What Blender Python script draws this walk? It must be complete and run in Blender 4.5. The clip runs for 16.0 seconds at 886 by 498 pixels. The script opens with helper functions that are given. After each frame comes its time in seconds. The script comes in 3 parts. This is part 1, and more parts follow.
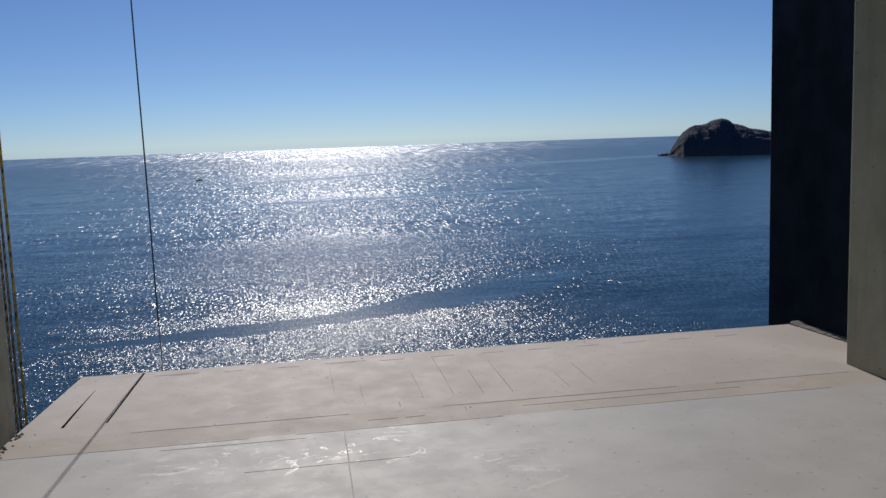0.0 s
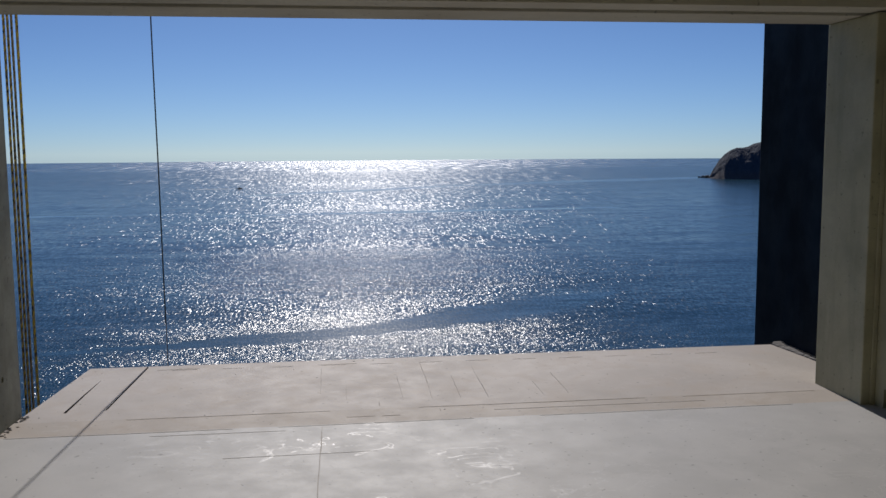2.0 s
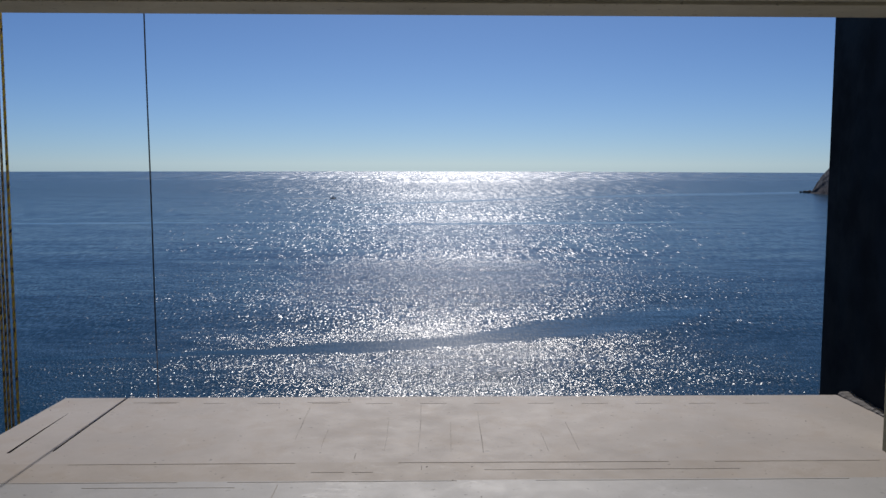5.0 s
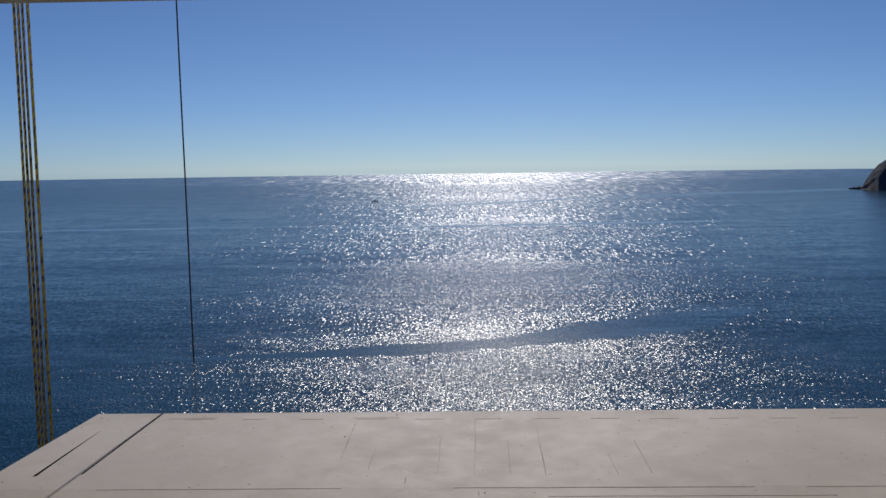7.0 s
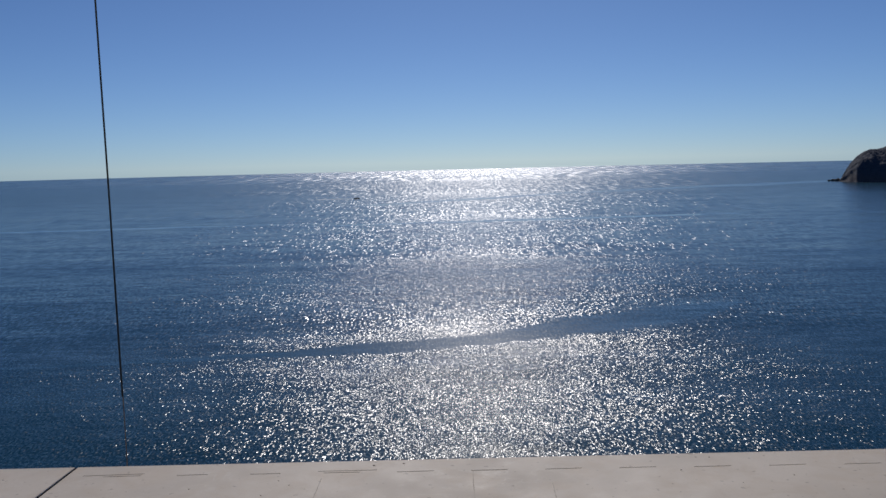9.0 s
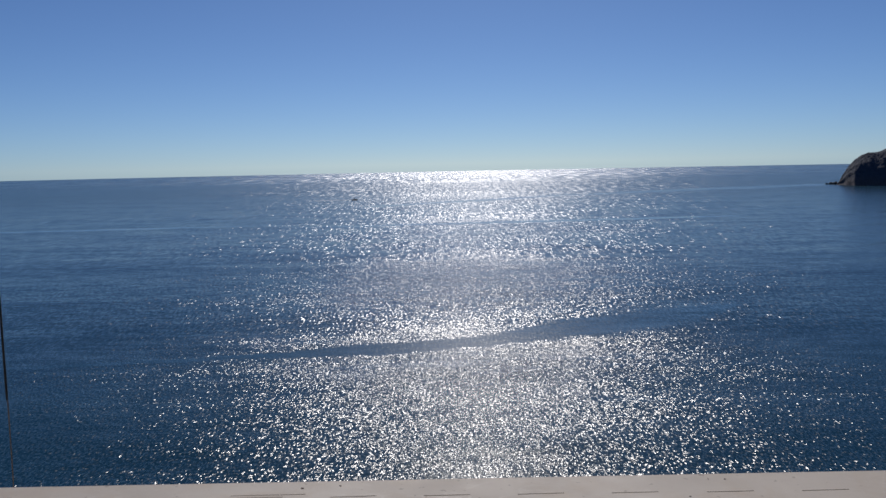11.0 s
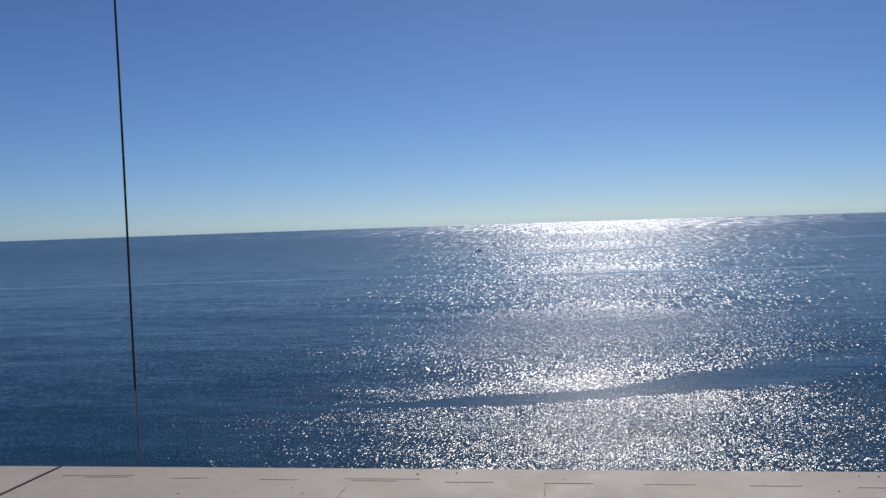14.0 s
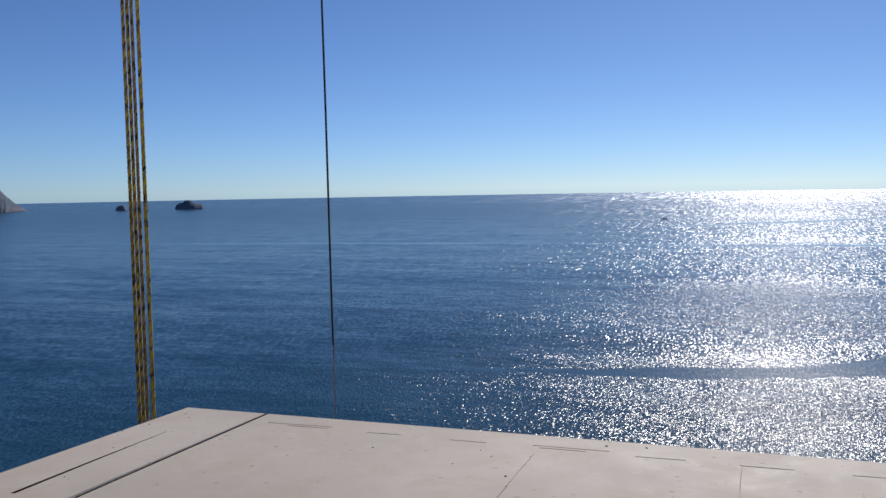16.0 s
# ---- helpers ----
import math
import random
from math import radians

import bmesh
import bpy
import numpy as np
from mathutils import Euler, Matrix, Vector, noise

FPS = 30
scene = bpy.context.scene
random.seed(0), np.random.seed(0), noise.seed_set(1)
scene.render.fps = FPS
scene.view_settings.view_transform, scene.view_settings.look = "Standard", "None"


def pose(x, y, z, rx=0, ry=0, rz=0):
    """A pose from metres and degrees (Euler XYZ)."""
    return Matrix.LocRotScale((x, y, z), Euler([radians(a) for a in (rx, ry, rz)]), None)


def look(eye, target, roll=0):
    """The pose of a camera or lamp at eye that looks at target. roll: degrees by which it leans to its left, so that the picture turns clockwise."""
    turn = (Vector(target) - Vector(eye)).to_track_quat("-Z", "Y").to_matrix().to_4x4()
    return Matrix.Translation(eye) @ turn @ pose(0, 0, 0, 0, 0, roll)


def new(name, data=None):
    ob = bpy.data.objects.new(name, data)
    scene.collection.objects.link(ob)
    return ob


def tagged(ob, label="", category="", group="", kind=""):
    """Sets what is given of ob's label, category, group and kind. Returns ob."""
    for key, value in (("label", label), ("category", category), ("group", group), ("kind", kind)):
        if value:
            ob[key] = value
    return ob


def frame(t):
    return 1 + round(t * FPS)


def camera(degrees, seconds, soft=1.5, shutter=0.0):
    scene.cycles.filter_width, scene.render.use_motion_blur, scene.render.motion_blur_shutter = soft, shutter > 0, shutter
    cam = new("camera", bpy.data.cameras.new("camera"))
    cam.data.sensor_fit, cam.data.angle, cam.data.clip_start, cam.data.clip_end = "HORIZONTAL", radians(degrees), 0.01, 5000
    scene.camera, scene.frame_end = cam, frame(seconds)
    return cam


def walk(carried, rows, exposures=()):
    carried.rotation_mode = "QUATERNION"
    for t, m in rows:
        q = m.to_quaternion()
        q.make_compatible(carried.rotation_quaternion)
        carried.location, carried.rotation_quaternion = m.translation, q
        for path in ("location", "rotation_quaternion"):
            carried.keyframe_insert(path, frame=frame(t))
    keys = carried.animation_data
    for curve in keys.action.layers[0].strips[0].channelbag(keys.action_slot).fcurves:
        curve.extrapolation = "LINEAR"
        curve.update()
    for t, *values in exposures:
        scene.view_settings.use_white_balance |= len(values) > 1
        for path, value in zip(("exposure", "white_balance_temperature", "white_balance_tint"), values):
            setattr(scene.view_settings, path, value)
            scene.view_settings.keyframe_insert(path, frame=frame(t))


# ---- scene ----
cam = camera(53.1, 16.0)

PATH = [
    (0, (1.503, -6.315, 1.564), (1.83, -4.358, 1.312), -2.0),
    (0.5, (1.512, -6.429, 1.558), (1.806, -4.462, 1.345), -1.5),
    (1, (1.556, -6.627, 1.557), (1.666, -4.64, 1.357), -0.7),
    (1.5, (1.57, -6.701, 1.552), (1.756, -4.721, 1.334), -0.9),
    (2, (1.782, -6.681, 1.569), (2.031, -4.708, 1.352), -0.4),
    (2.5, (1.991, -6.595, 1.562), (2.215, -4.618, 1.357), 0.0),
    (3, (2.167, -6.435, 1.555), (2.377, -4.455, 1.361), 0.2),
    (3.5, (2.338, -6.251, 1.555), (2.495, -4.268, 1.352), 0.2),
    (4, (2.412, -6.148, 1.581), (2.467, -4.159, 1.377), 0.3),
    (6.5, (2.431, -5.646, 1.594), (2.469, -3.654, 1.423), -0.1),
    (7, (2.366, -5.535, 1.558), (2.318, -3.544, 1.372), -0.8),
    (7.5, (2.277, -5.394, 1.583), (2.243, -3.406, 1.37), -1.0),
    (8, (2.291, -5.065, 1.56), (2.257, -3.077, 1.347), -1.0),
    (8.5, (2.324, -4.743, 1.544), (2.289, -2.755, 1.332), -1.0),
    (9, (2.319, -4.362, 1.495), (2.31, -2.371, 1.3), -1.4),
    (9.5, (2.41, -4.035, 1.44), (2.405, -2.044, 1.25), -1.5),
    (10, (2.468, -3.78, 1.432), (2.466, -1.79, 1.236), -1.2),
    (12.5, (2.538, -3.343, 0.941), (2.527, -1.35, 0.766), -1.33),
    (13, (2.551, -3.357, 0.926), (2.536, -1.365, 0.755), -1.77),
    (13.5, (2.561, -3.349, 0.935), (2.541, -1.355, 0.779), -2.05),
    (14, (2.524, -3.384, 0.974), (2.244, -1.405, 0.9055), -1.9),
    (14.5, (2.483, -3.379, 0.974), (1.894, -1.469, 0.916), -0.7),
    (15, (2.47, -3.38, 0.975), (1.791, -1.5, 0.909), -0.6),
    (15.5, (2.453, -3.377, 0.960), (1.727, -1.516, 0.8865), -0.4),
    (16, (2.476, -3.379, 0.985), (1.8, -1.501, 0.848), -1.0),
]
EXPOSURE = [(0, -0.05), (4, -0.13), (9, -0.2), (13, -0.15), (14, -0.1), (14.5, 0.05), (15, 0.12), (15.5, 0.2), (16, 0.3)]
walk(cam, [(t, look(e, g, r)) for t, e, g, r in PATH], EXPOSURE)

# ---- light ----
SUN_AZ, SUN_EL = 2.2, 31.0     # degrees to the right of +y, and above the horizon
world = bpy.data.worlds.new("sky")
scene.world = world
world.use_nodes = True
wn = world.node_tree
sky = wn.nodes.new("ShaderNodeTexSky")
sky.sky_type = "NISHITA"
sky.sun_disc = False
sky.sun_elevation = radians(SUN_EL)
sky.sun_rotation = radians(SUN_AZ)
sky.altitude = 40
sky.air_density, sky.dust_density, sky.ozone_density = 0.62, 0.12, 1.6
cast = wn.nodes.new("ShaderNodeMix")          # the clear, blue cast of the sea air
cast.data_type, cast.blend_type = "RGBA", "MULTIPLY"
cast.inputs["Factor"].default_value = 1.0
cast.inputs[7].default_value = (0.60, 0.812, 1.15, 1)
wn.links.new(sky.outputs[0], cast.inputs[6])
wn.links.new(cast.outputs[2], wn.nodes["Background"].inputs[0])
wn.nodes["Background"].inputs[1].default_value = 0.057
sun_data = bpy.data.lights.new("sun", "SUN")
sun_data.energy, sun_data.angle, sun_data.color = 3.1, radians(0.53), (1.0, 0.945, 0.905)
sun = new("sun", sun_data)
a, e = radians(SUN_AZ), radians(SUN_EL)
sun.matrix_world = look((math.sin(a) * math.cos(e) * 60, math.cos(a) * math.cos(e) * 60, math.sin(e) * 60), (0, 0, 0))
scene.view_settings.exposure = 0.0


# ---- materials ----
class Mat:
    """A small node-graph builder round one Principled material."""

    def __init__(self, name, rough=0.6, metal=0.0, spec=0.5):
        self.m = bpy.data.materials.new(name)
        self.m.use_nodes = True
        self.t = self.m.node_tree
        self.b = self.t.nodes["Principled BSDF"]
        self.b.inputs["Roughness"].default_value = rough
        self.b.inputs["Metallic"].default_value = metal
        self.b.inputs["Specular IOR Level"].default_value = spec
        self.pos = self.node("ShaderNodeNewGeometry").outputs["Position"]

    def node(self, kind):
        return self.t.nodes.new(kind)

    def put(self, value, socket):
        if isinstance(value, bpy.types.NodeSocket):
            self.t.links.new(value, socket)
        else:
            socket.default_value = value

    def noise(self, scale, detail=4.0, rough=0.55, stretch=(1, 1, 1), vec=None, color=False, distort=0.0):
        mp = self.node("ShaderNodeMapping")
        mp.inputs["Scale"].default_value = stretch
        self.put(vec or self.pos, mp.inputs["Vector"])
        n = self.node("ShaderNodeTexNoise")
        n.inputs["Scale"].default_value = scale
        n.inputs["Detail"].default_value = detail
        n.inputs["Roughness"].default_value = rough
        n.inputs["Distortion"].default_value = distort
        self.put(mp.outputs[0], n.inputs["Vector"])
        return n.outputs["Color" if color else "Fac"]

    def math(self, op, a, b=0.0, c=0.0):
        n = self.node("ShaderNodeMath")
        n.operation = op
        for v, s in zip((a, b, c), n.inputs):
            self.put(v, s)
        return n.outputs[0]

    def vec(self, op, a, b=(0, 0, 0), out=0):
        n = self.node("ShaderNodeVectorMath")
        n.operation = op
        self.put(a, n.inputs[0])
        self.put(b, n.inputs[3] if op == "SCALE" else n.inputs[1])
        return n.outputs[out]

    def span(self, v, lo, hi, a=0.0, b=1.0):
        n = self.node("ShaderNodeMapRange")
        n.interpolation_type = "SMOOTHSTEP"
        for x, s in zip((v, lo, hi, a, b), n.inputs):
            self.put(x, s)
        return n.outputs[0]

    def mix(self, f, a, b):
        n = self.node("ShaderNodeMix")
        n.data_type = "RGBA"
        self.put(f, n.inputs["Factor"])
        for v, k in ((a, 6), (b, 7)):
            self.put((*v, 1) if isinstance(v, tuple) else v, n.inputs[k])
        return n.outputs[2]

    def bump(self, h, strength=0.3, dist=0.01, normal=None):
        n = self.node("ShaderNodeBump")
        n.inputs["Strength"].default_value = strength
        n.inputs["Distance"].default_value = dist
        self.put(h, n.inputs["Height"])
        if normal:
            self.put(normal, n.inputs["Normal"])
        return n.outputs[0]

    def out(self, color=None, rough=None, normal=None):
        if color is not None:
            self.put((*color, 1) if isinstance(color, tuple) else color, self.b.inputs["Base Color"])
        if rough is not None:
            self.put(rough, self.b.inputs["Roughness"])
        if normal is not None:
            self.put(normal, self.b.inputs["Normal"])
        return self.m


def concrete(name, light, dark, tint, rough=(0.55, 0.8), grain=0.35, streak=0.0, swirl=0.0, relief=1.2):
    """Cast or trowelled concrete: broad clouds, stains, fine grain, pores."""
    k = Mat(name, spec=0.35)
    cloud = k.span(k.noise(0.9, 5, 0.6), 0.35, 0.68)
    patch = k.span(k.noise(3.6, 4, 0.6, distort=0.6), 0.45, 0.7)
    fine = k.noise(60, 3, 0.6)
    col = k.mix(cloud, dark, light)
    col = k.mix(k.math("MULTIPLY", patch, 0.6), col, tint)
    col = k.mix(k.math("MULTIPLY", k.span(fine, 0.5, 0.75), 0.3), col, dark)
    if streak:
        run = k.span(k.noise(7, 3, 0.6, (1, 1, 0.09)), 0.5, 0.72)
        col = k.mix(k.math("MULTIPLY", run, streak), col, dark)
    pores = k.span(k.noise(26, 2, 0.5), 0.27, 0.33)
    col = k.mix(k.math("MULTIPLY", k.math("SUBTRACT", 1.0, pores), 0.4), col, (0.06, 0.055, 0.05))
    h = k.math("ADD", k.math("MULTIPLY", fine, 0.4), k.math("MULTIPLY", k.noise(5, 4), relief))
    h = k.math("ADD", h, k.math("MULTIPLY", pores, 0.3))
    r = k.span(k.noise(4.5, 4, 0.65), 0.3, 0.7, rough[0], rough[1])
    if swirl:
        # burnished arcs left by the trowel; part of their sheen is lightened into the colour
        arcs = k.noise(3.6, 2.5, 0.5, (1, 1.5, 1), distort=2.2)
        arcs = k.math("MULTIPLY", k.span(arcs, 0.565, 0.585), k.span(arcs, 0.59, 0.61, 1.0, 0.0))
        arcs = k.math("MULTIPLY", arcs, k.span(k.noise(1.3, 2), 0.45, 0.65))
        r = k.math("SUBTRACT", r, k.math("MULTIPLY", arcs, swirl))
        col = k.mix(k.math("MULTIPLY", arcs, 0.16), col, (0.62, 0.61, 0.58))
    return k.out(col, r, k.bump(h, grain, 0.006))


M_TERRACE = concrete("terrace_concrete", (0.54, 0.49, 0.445), (0.44, 0.395, 0.355), (0.46, 0.39, 0.325), (0.68, 0.76), 0.12, swirl=0.03, relief=0.08)
M_STRIP = concrete("strip_concrete", (0.51, 0.455, 0.40), (0.41, 0.36, 0.31), (0.41, 0.34, 0.27), (0.68, 0.76), 0.14, swirl=0.03, relief=0.08)
M_SCREED = concrete("grey_screed", (0.475, 0.465, 0.45), (0.40, 0.393, 0.382), (0.48, 0.47, 0.455), (0.6, 0.68), 0.12, swirl=0.16, relief=0.08)
M_WALL = concrete("cast_concrete", (0.54, 0.53, 0.40), (0.22, 0.215, 0.16), (0.40, 0.395, 0.29), (0.6, 0.85), 0.5, streak=0.55)
M_PALE = concrete("pale_cast_concrete", (0.56, 0.535, 0.37), (0.33, 0.315, 0.21), (0.46, 0.435, 0.30), (0.6, 0.85), 0.5, streak=0.4)
M_BEAM = concrete("beam_concrete", (0.70, 0.66, 0.54), (0.52, 0.485, 0.39), (0.60, 0.56, 0.45), (0.6, 0.85), 0.35, streak=0.15)
M_KERB = concrete("kerb_mortar", (0.30, 0.30, 0.29), (0.17, 0.17, 0.165), (0.24, 0.24, 0.235), (0.75, 0.95), 0.9)
M_MORTAR = concrete("rough_mortar", (0.27, 0.25, 0.245), (0.17, 0.16, 0.155), (0.22, 0.205, 0.20), (0.75, 0.95), 0.9)


def simple(name, a, b, rough=0.6, metal=0.0, scale=20.0, strength=0.2, dist=0.003, stretch=(1, 1, 1)):
    k = Mat(name, rough, metal)
    n = k.noise(scale, 4, 0.6, stretch)
    return k.out(k.mix(k.span(n, 0.35, 0.65), a, b), k.span(k.noise(scale * 0.3, 3), 0.3, 0.7, rough * 0.85, min(1, rough * 1.15)), k.bump(n, strength, dist))


M_CUT = simple("cut_slot", (0.05, 0.045, 0.04), (0.10, 0.085, 0.07), 0.9, scale=40)
M_MARK = simple("scored_line", (0.25, 0.22, 0.195), (0.43, 0.39, 0.345), 0.85, scale=9)
M_CHIP = simple("dark_chip", (0.05, 0.045, 0.04), (0.12, 0.10, 0.08), 0.85, scale=60)
M_HOLE = simple("hollow_dark", (0.012, 0.011, 0.01), (0.03, 0.027, 0.024), 0.9, scale=60)
M_WIRE = simple("copper_wire", (0.25, 0.10, 0.05), (0.36, 0.19, 0.10), 0.5, scale=90)
M_CABLE = simple("black_cable", (0.012, 0.012, 0.013), (0.03, 0.03, 0.03), 0.5, scale=90)


def strand_fibre(name, a, b):
    """Laid rope fibre with dark, dirty flecks."""
    k = Mat(name, 0.75)
    col = k.mix(k.span(k.noise(35, 3, 0.6), 0.35, 0.65), a, b)
    col = k.mix(k.span(k.noise(48, 2, 0.6, (1, 1, 0.4)), 0.56, 0.62), col, (0.03, 0.026, 0.02))
    return k.out(col, None, k.bump(k.noise(160, 2), 0.5, 0.002))


M_YELLOW = strand_fibre("yellow_strand", (0.72, 0.54, 0.06), (0.52, 0.38, 0.05))
M_OCHRE = strand_fibre("ochre_strand", (0.44, 0.35, 0.20), (0.32, 0.25, 0.15))
M_BLACK = strand_fibre("brown_strand", (0.30, 0.22, 0.08), (0.16, 0.12, 0.05))
M_CORD = simple("grey_cord", (0.20, 0.16, 0.14), (0.30, 0.25, 0.22), 0.8, scale=90)
M_HULL = simple("boat_hull", (0.05, 0.05, 0.055), (0.10, 0.10, 0.11), 0.5, scale=2)
M_FOAM = simple("foam", (0.75, 0.78, 0.8), (0.6, 0.66, 0.7), 0.9, scale=0.6)
M_ROCK = simple("sea_rock", (0.055, 0.048, 0.04), (0.11, 0.095, 0.08), 0.9, scale=0.12, strength=1.0, dist=2.0)


def navy_wall():
    k = Mat("navy_coating", 0.75, 0.0, 0.12)
    blot = k.span(k.noise(1.8, 5, 0.6, (1, 1, 0.6)), 0.38, 0.66)
    col = k.mix(blot, (0.003, 0.006, 0.012), (0.006, 0.013, 0.026))
    col = k.mix(k.math("MULTIPLY", k.span(k.noise(9, 4, 0.7, (1, 1, 0.2)), 0.55, 0.75), 0.5), col, (0.009, 0.018, 0.032))
    return k.out(col, k.span(k.noise(4, 4), 0.3, 0.7, 0.6, 0.8), k.bump(k.noise(14, 5, 0.6), 0.4, 0.006))


M_NAVY = navy_wall()


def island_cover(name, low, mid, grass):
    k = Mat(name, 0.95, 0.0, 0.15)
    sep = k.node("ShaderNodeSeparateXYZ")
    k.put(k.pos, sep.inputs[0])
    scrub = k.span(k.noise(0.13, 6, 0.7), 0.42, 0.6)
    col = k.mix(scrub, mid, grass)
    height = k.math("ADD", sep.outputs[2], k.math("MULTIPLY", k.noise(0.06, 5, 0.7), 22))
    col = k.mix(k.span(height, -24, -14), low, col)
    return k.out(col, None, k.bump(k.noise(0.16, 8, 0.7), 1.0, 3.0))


# the island's rock and scrub tones carry some bluish haze of the distance
M_HAZED_ISLE = island_cover("island_cover", (0.10, 0.092, 0.10), (0.06, 0.072, 0.095), (0.078, 0.086, 0.105))
# headland and islets: distance haze is put into this paler, bluer colour
M_HAZED_HILL = island_cover("hazed_hill_cover", (0.19, 0.20, 0.235), (0.115, 0.15, 0.20), (0.15, 0.175, 0.215))
M_CLIFF = island_cover("cliff_cover", (0.16, 0.13, 0.10), (0.10, 0.09, 0.06), (0.15, 0.12, 0.08))


def sea_water():
    """Wind-ruffled sea: the facets' slopes come from noise, and calm slicks lie across it."""
    k = Mat("sea_water", 0.14)
    k.b.inputs["IOR"].default_value = 1.33
    k.b.inputs["Specular IOR Level"].default_value = 0.05
    sep = k.node("ShaderNodeSeparateXYZ")
    k.put(k.pos, sep.inputs[0])
    x, y = sep.outputs[0], sep.outputs[1]
    calm = None
    # slicks: start x, y, end x, y, half width, strength
    for x0, y0, x1, y1, half, force in SLICKS:
        ln = math.hypot(x1 - x0, y1 - y0)
        ux, uy = (x1 - x0) / ln, (y1 - y0) / ln
        along = k.math("ADD", k.math("MULTIPLY", x, ux), k.math("MULTIPLY_ADD", y, uy, -(x0 * ux + y0 * uy)))
        off = k.math("ADD", k.math("MULTIPLY", x, -uy), k.math("MULTIPLY_ADD", y, ux, x0 * uy - y0 * ux))
        wob = k.math("MULTIPLY", k.math("SUBTRACT", k.noise(1.6 / half ** 0.7 * 0.12, 5, 0.65), 0.5), half * 1.3)
        off = k.math("ABSOLUTE", k.math("ADD", off, wob))
        taper = k.math("MULTIPLY", k.span(along, 0.0, ln * 0.55), k.span(along, ln * 0.72, ln, 1.0, 0.0))
        wide = k.math("MULTIPLY_ADD", taper, half * 0.85, half * 0.15)
        hit = k.math("MULTIPLY", k.span(k.math("DIVIDE", off, wide), 0.5, 1.15, force, 0.0), k.span(taper, 0.0, 0.12))
        calm = hit if calm is None else k.math("MAXIMUM", calm, hit)
    gust = k.span(k.noise(0.05, 5, 0.65, (0.12, 1, 1)), 0.3, 0.7, 0.8, 1.12)
    ruffle = k.math("MULTIPLY", gust, k.math("SUBTRACT", 1.0, calm))
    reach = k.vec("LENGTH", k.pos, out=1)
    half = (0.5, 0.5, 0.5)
    # wavelets: finer close by, longer far out, so glints keep one size in view
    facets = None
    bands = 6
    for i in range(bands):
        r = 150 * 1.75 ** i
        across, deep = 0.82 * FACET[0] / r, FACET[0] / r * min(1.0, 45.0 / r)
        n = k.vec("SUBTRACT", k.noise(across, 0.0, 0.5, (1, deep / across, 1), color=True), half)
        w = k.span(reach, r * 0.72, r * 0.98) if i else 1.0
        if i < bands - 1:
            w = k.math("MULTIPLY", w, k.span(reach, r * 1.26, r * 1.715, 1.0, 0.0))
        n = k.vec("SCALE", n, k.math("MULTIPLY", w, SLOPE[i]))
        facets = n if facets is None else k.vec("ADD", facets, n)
    swell = k.vec("SUBTRACT", k.noise(0.33, 3, 0.6, (0.35, 1, 1), color=True), half)
    long_swell = k.vec("SUBTRACT", k.noise(0.05, 3, 0.6, (0.3, 1, 1), color=True), half)
    swell = k.vec("ADD", swell, long_swell)

    # of far waves only the faces that lean to the shore are seen
    lean = k.node("ShaderNodeCombineXYZ")
    k.put(k.math("MULTIPLY", k.math("SUBTRACT", k.math("DIVIDE", 16.0, reach), 0.2), k.math("SUBTRACT", 1.0, calm)), lean.inputs[1])

    def tilted(parts, amount, t=None):
        for v, f in parts:
            v = k.vec("SCALE", v, f)
            t = v if t is None else k.vec("ADD", t, v)
        t = k.vec("SCALE", k.vec("MULTIPLY", t, (1, 1, 0)), amount)
        return k.vec("NORMALIZE", k.vec("ADD", t, (0, 0, 1)))

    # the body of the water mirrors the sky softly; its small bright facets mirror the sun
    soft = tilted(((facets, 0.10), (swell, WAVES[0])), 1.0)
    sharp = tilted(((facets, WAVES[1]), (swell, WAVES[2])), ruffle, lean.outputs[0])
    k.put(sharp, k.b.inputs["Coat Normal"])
    # the glitter's brightness is graded by distance through the coat weight
    glint_weight = k.math("ADD", k.span(reach, 120, 330, FACET[1] - FACET[2], 0.0), k.span(reach, 1700, 3000, FACET[2], FACET[3]))
    k.put(glint_weight, k.b.inputs["Coat Weight"])
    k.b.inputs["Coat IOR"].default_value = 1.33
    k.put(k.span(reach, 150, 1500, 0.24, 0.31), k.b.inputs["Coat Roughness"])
    tone = k.span(k.noise(0.006, 4, 0.6, (0.4, 1, 1)), 0.35, 0.65)
    col = k.mix(tone, (0.003, 0.036, 0.064), (0.004, 0.044, 0.076))
    # slicks are paler in base colour, for the brighter sky they mirror
    col = k.mix(k.math("MULTIPLY", calm, 0.6), col, (0.014, 0.085, 0.135))
    rough = k.math("SUBTRACT", k.span(reach, 300, 1600, 0.17, 0.23), k.math("MULTIPLY", calm, 0.08))
    return k.out(col, rough, soft)


SLICKS = (
    (-55, 185, 34, 204, 7.5, 0.8),
    (-16, 184, 90, 248, 12.5, 0.8),
    (-130, 176, 30, 196, 2.2, 0.5),
    (-130, 594, 230, 634, 9.0, 0.9),
    (-120, 846, 160, 1090, 17.0, 0.8),
    (60, 1045, 660, 1360, 42.0, 0.55),
    (-640, 575, -80, 632, 6.0, 0.6),
)
FACET = (610.0, 0.42, 0.14, 0.36)      # fineness, coat weight that sets the glitter's brightness near, midway and far out
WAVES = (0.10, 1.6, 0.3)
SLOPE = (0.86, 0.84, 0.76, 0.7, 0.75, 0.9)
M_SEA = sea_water()


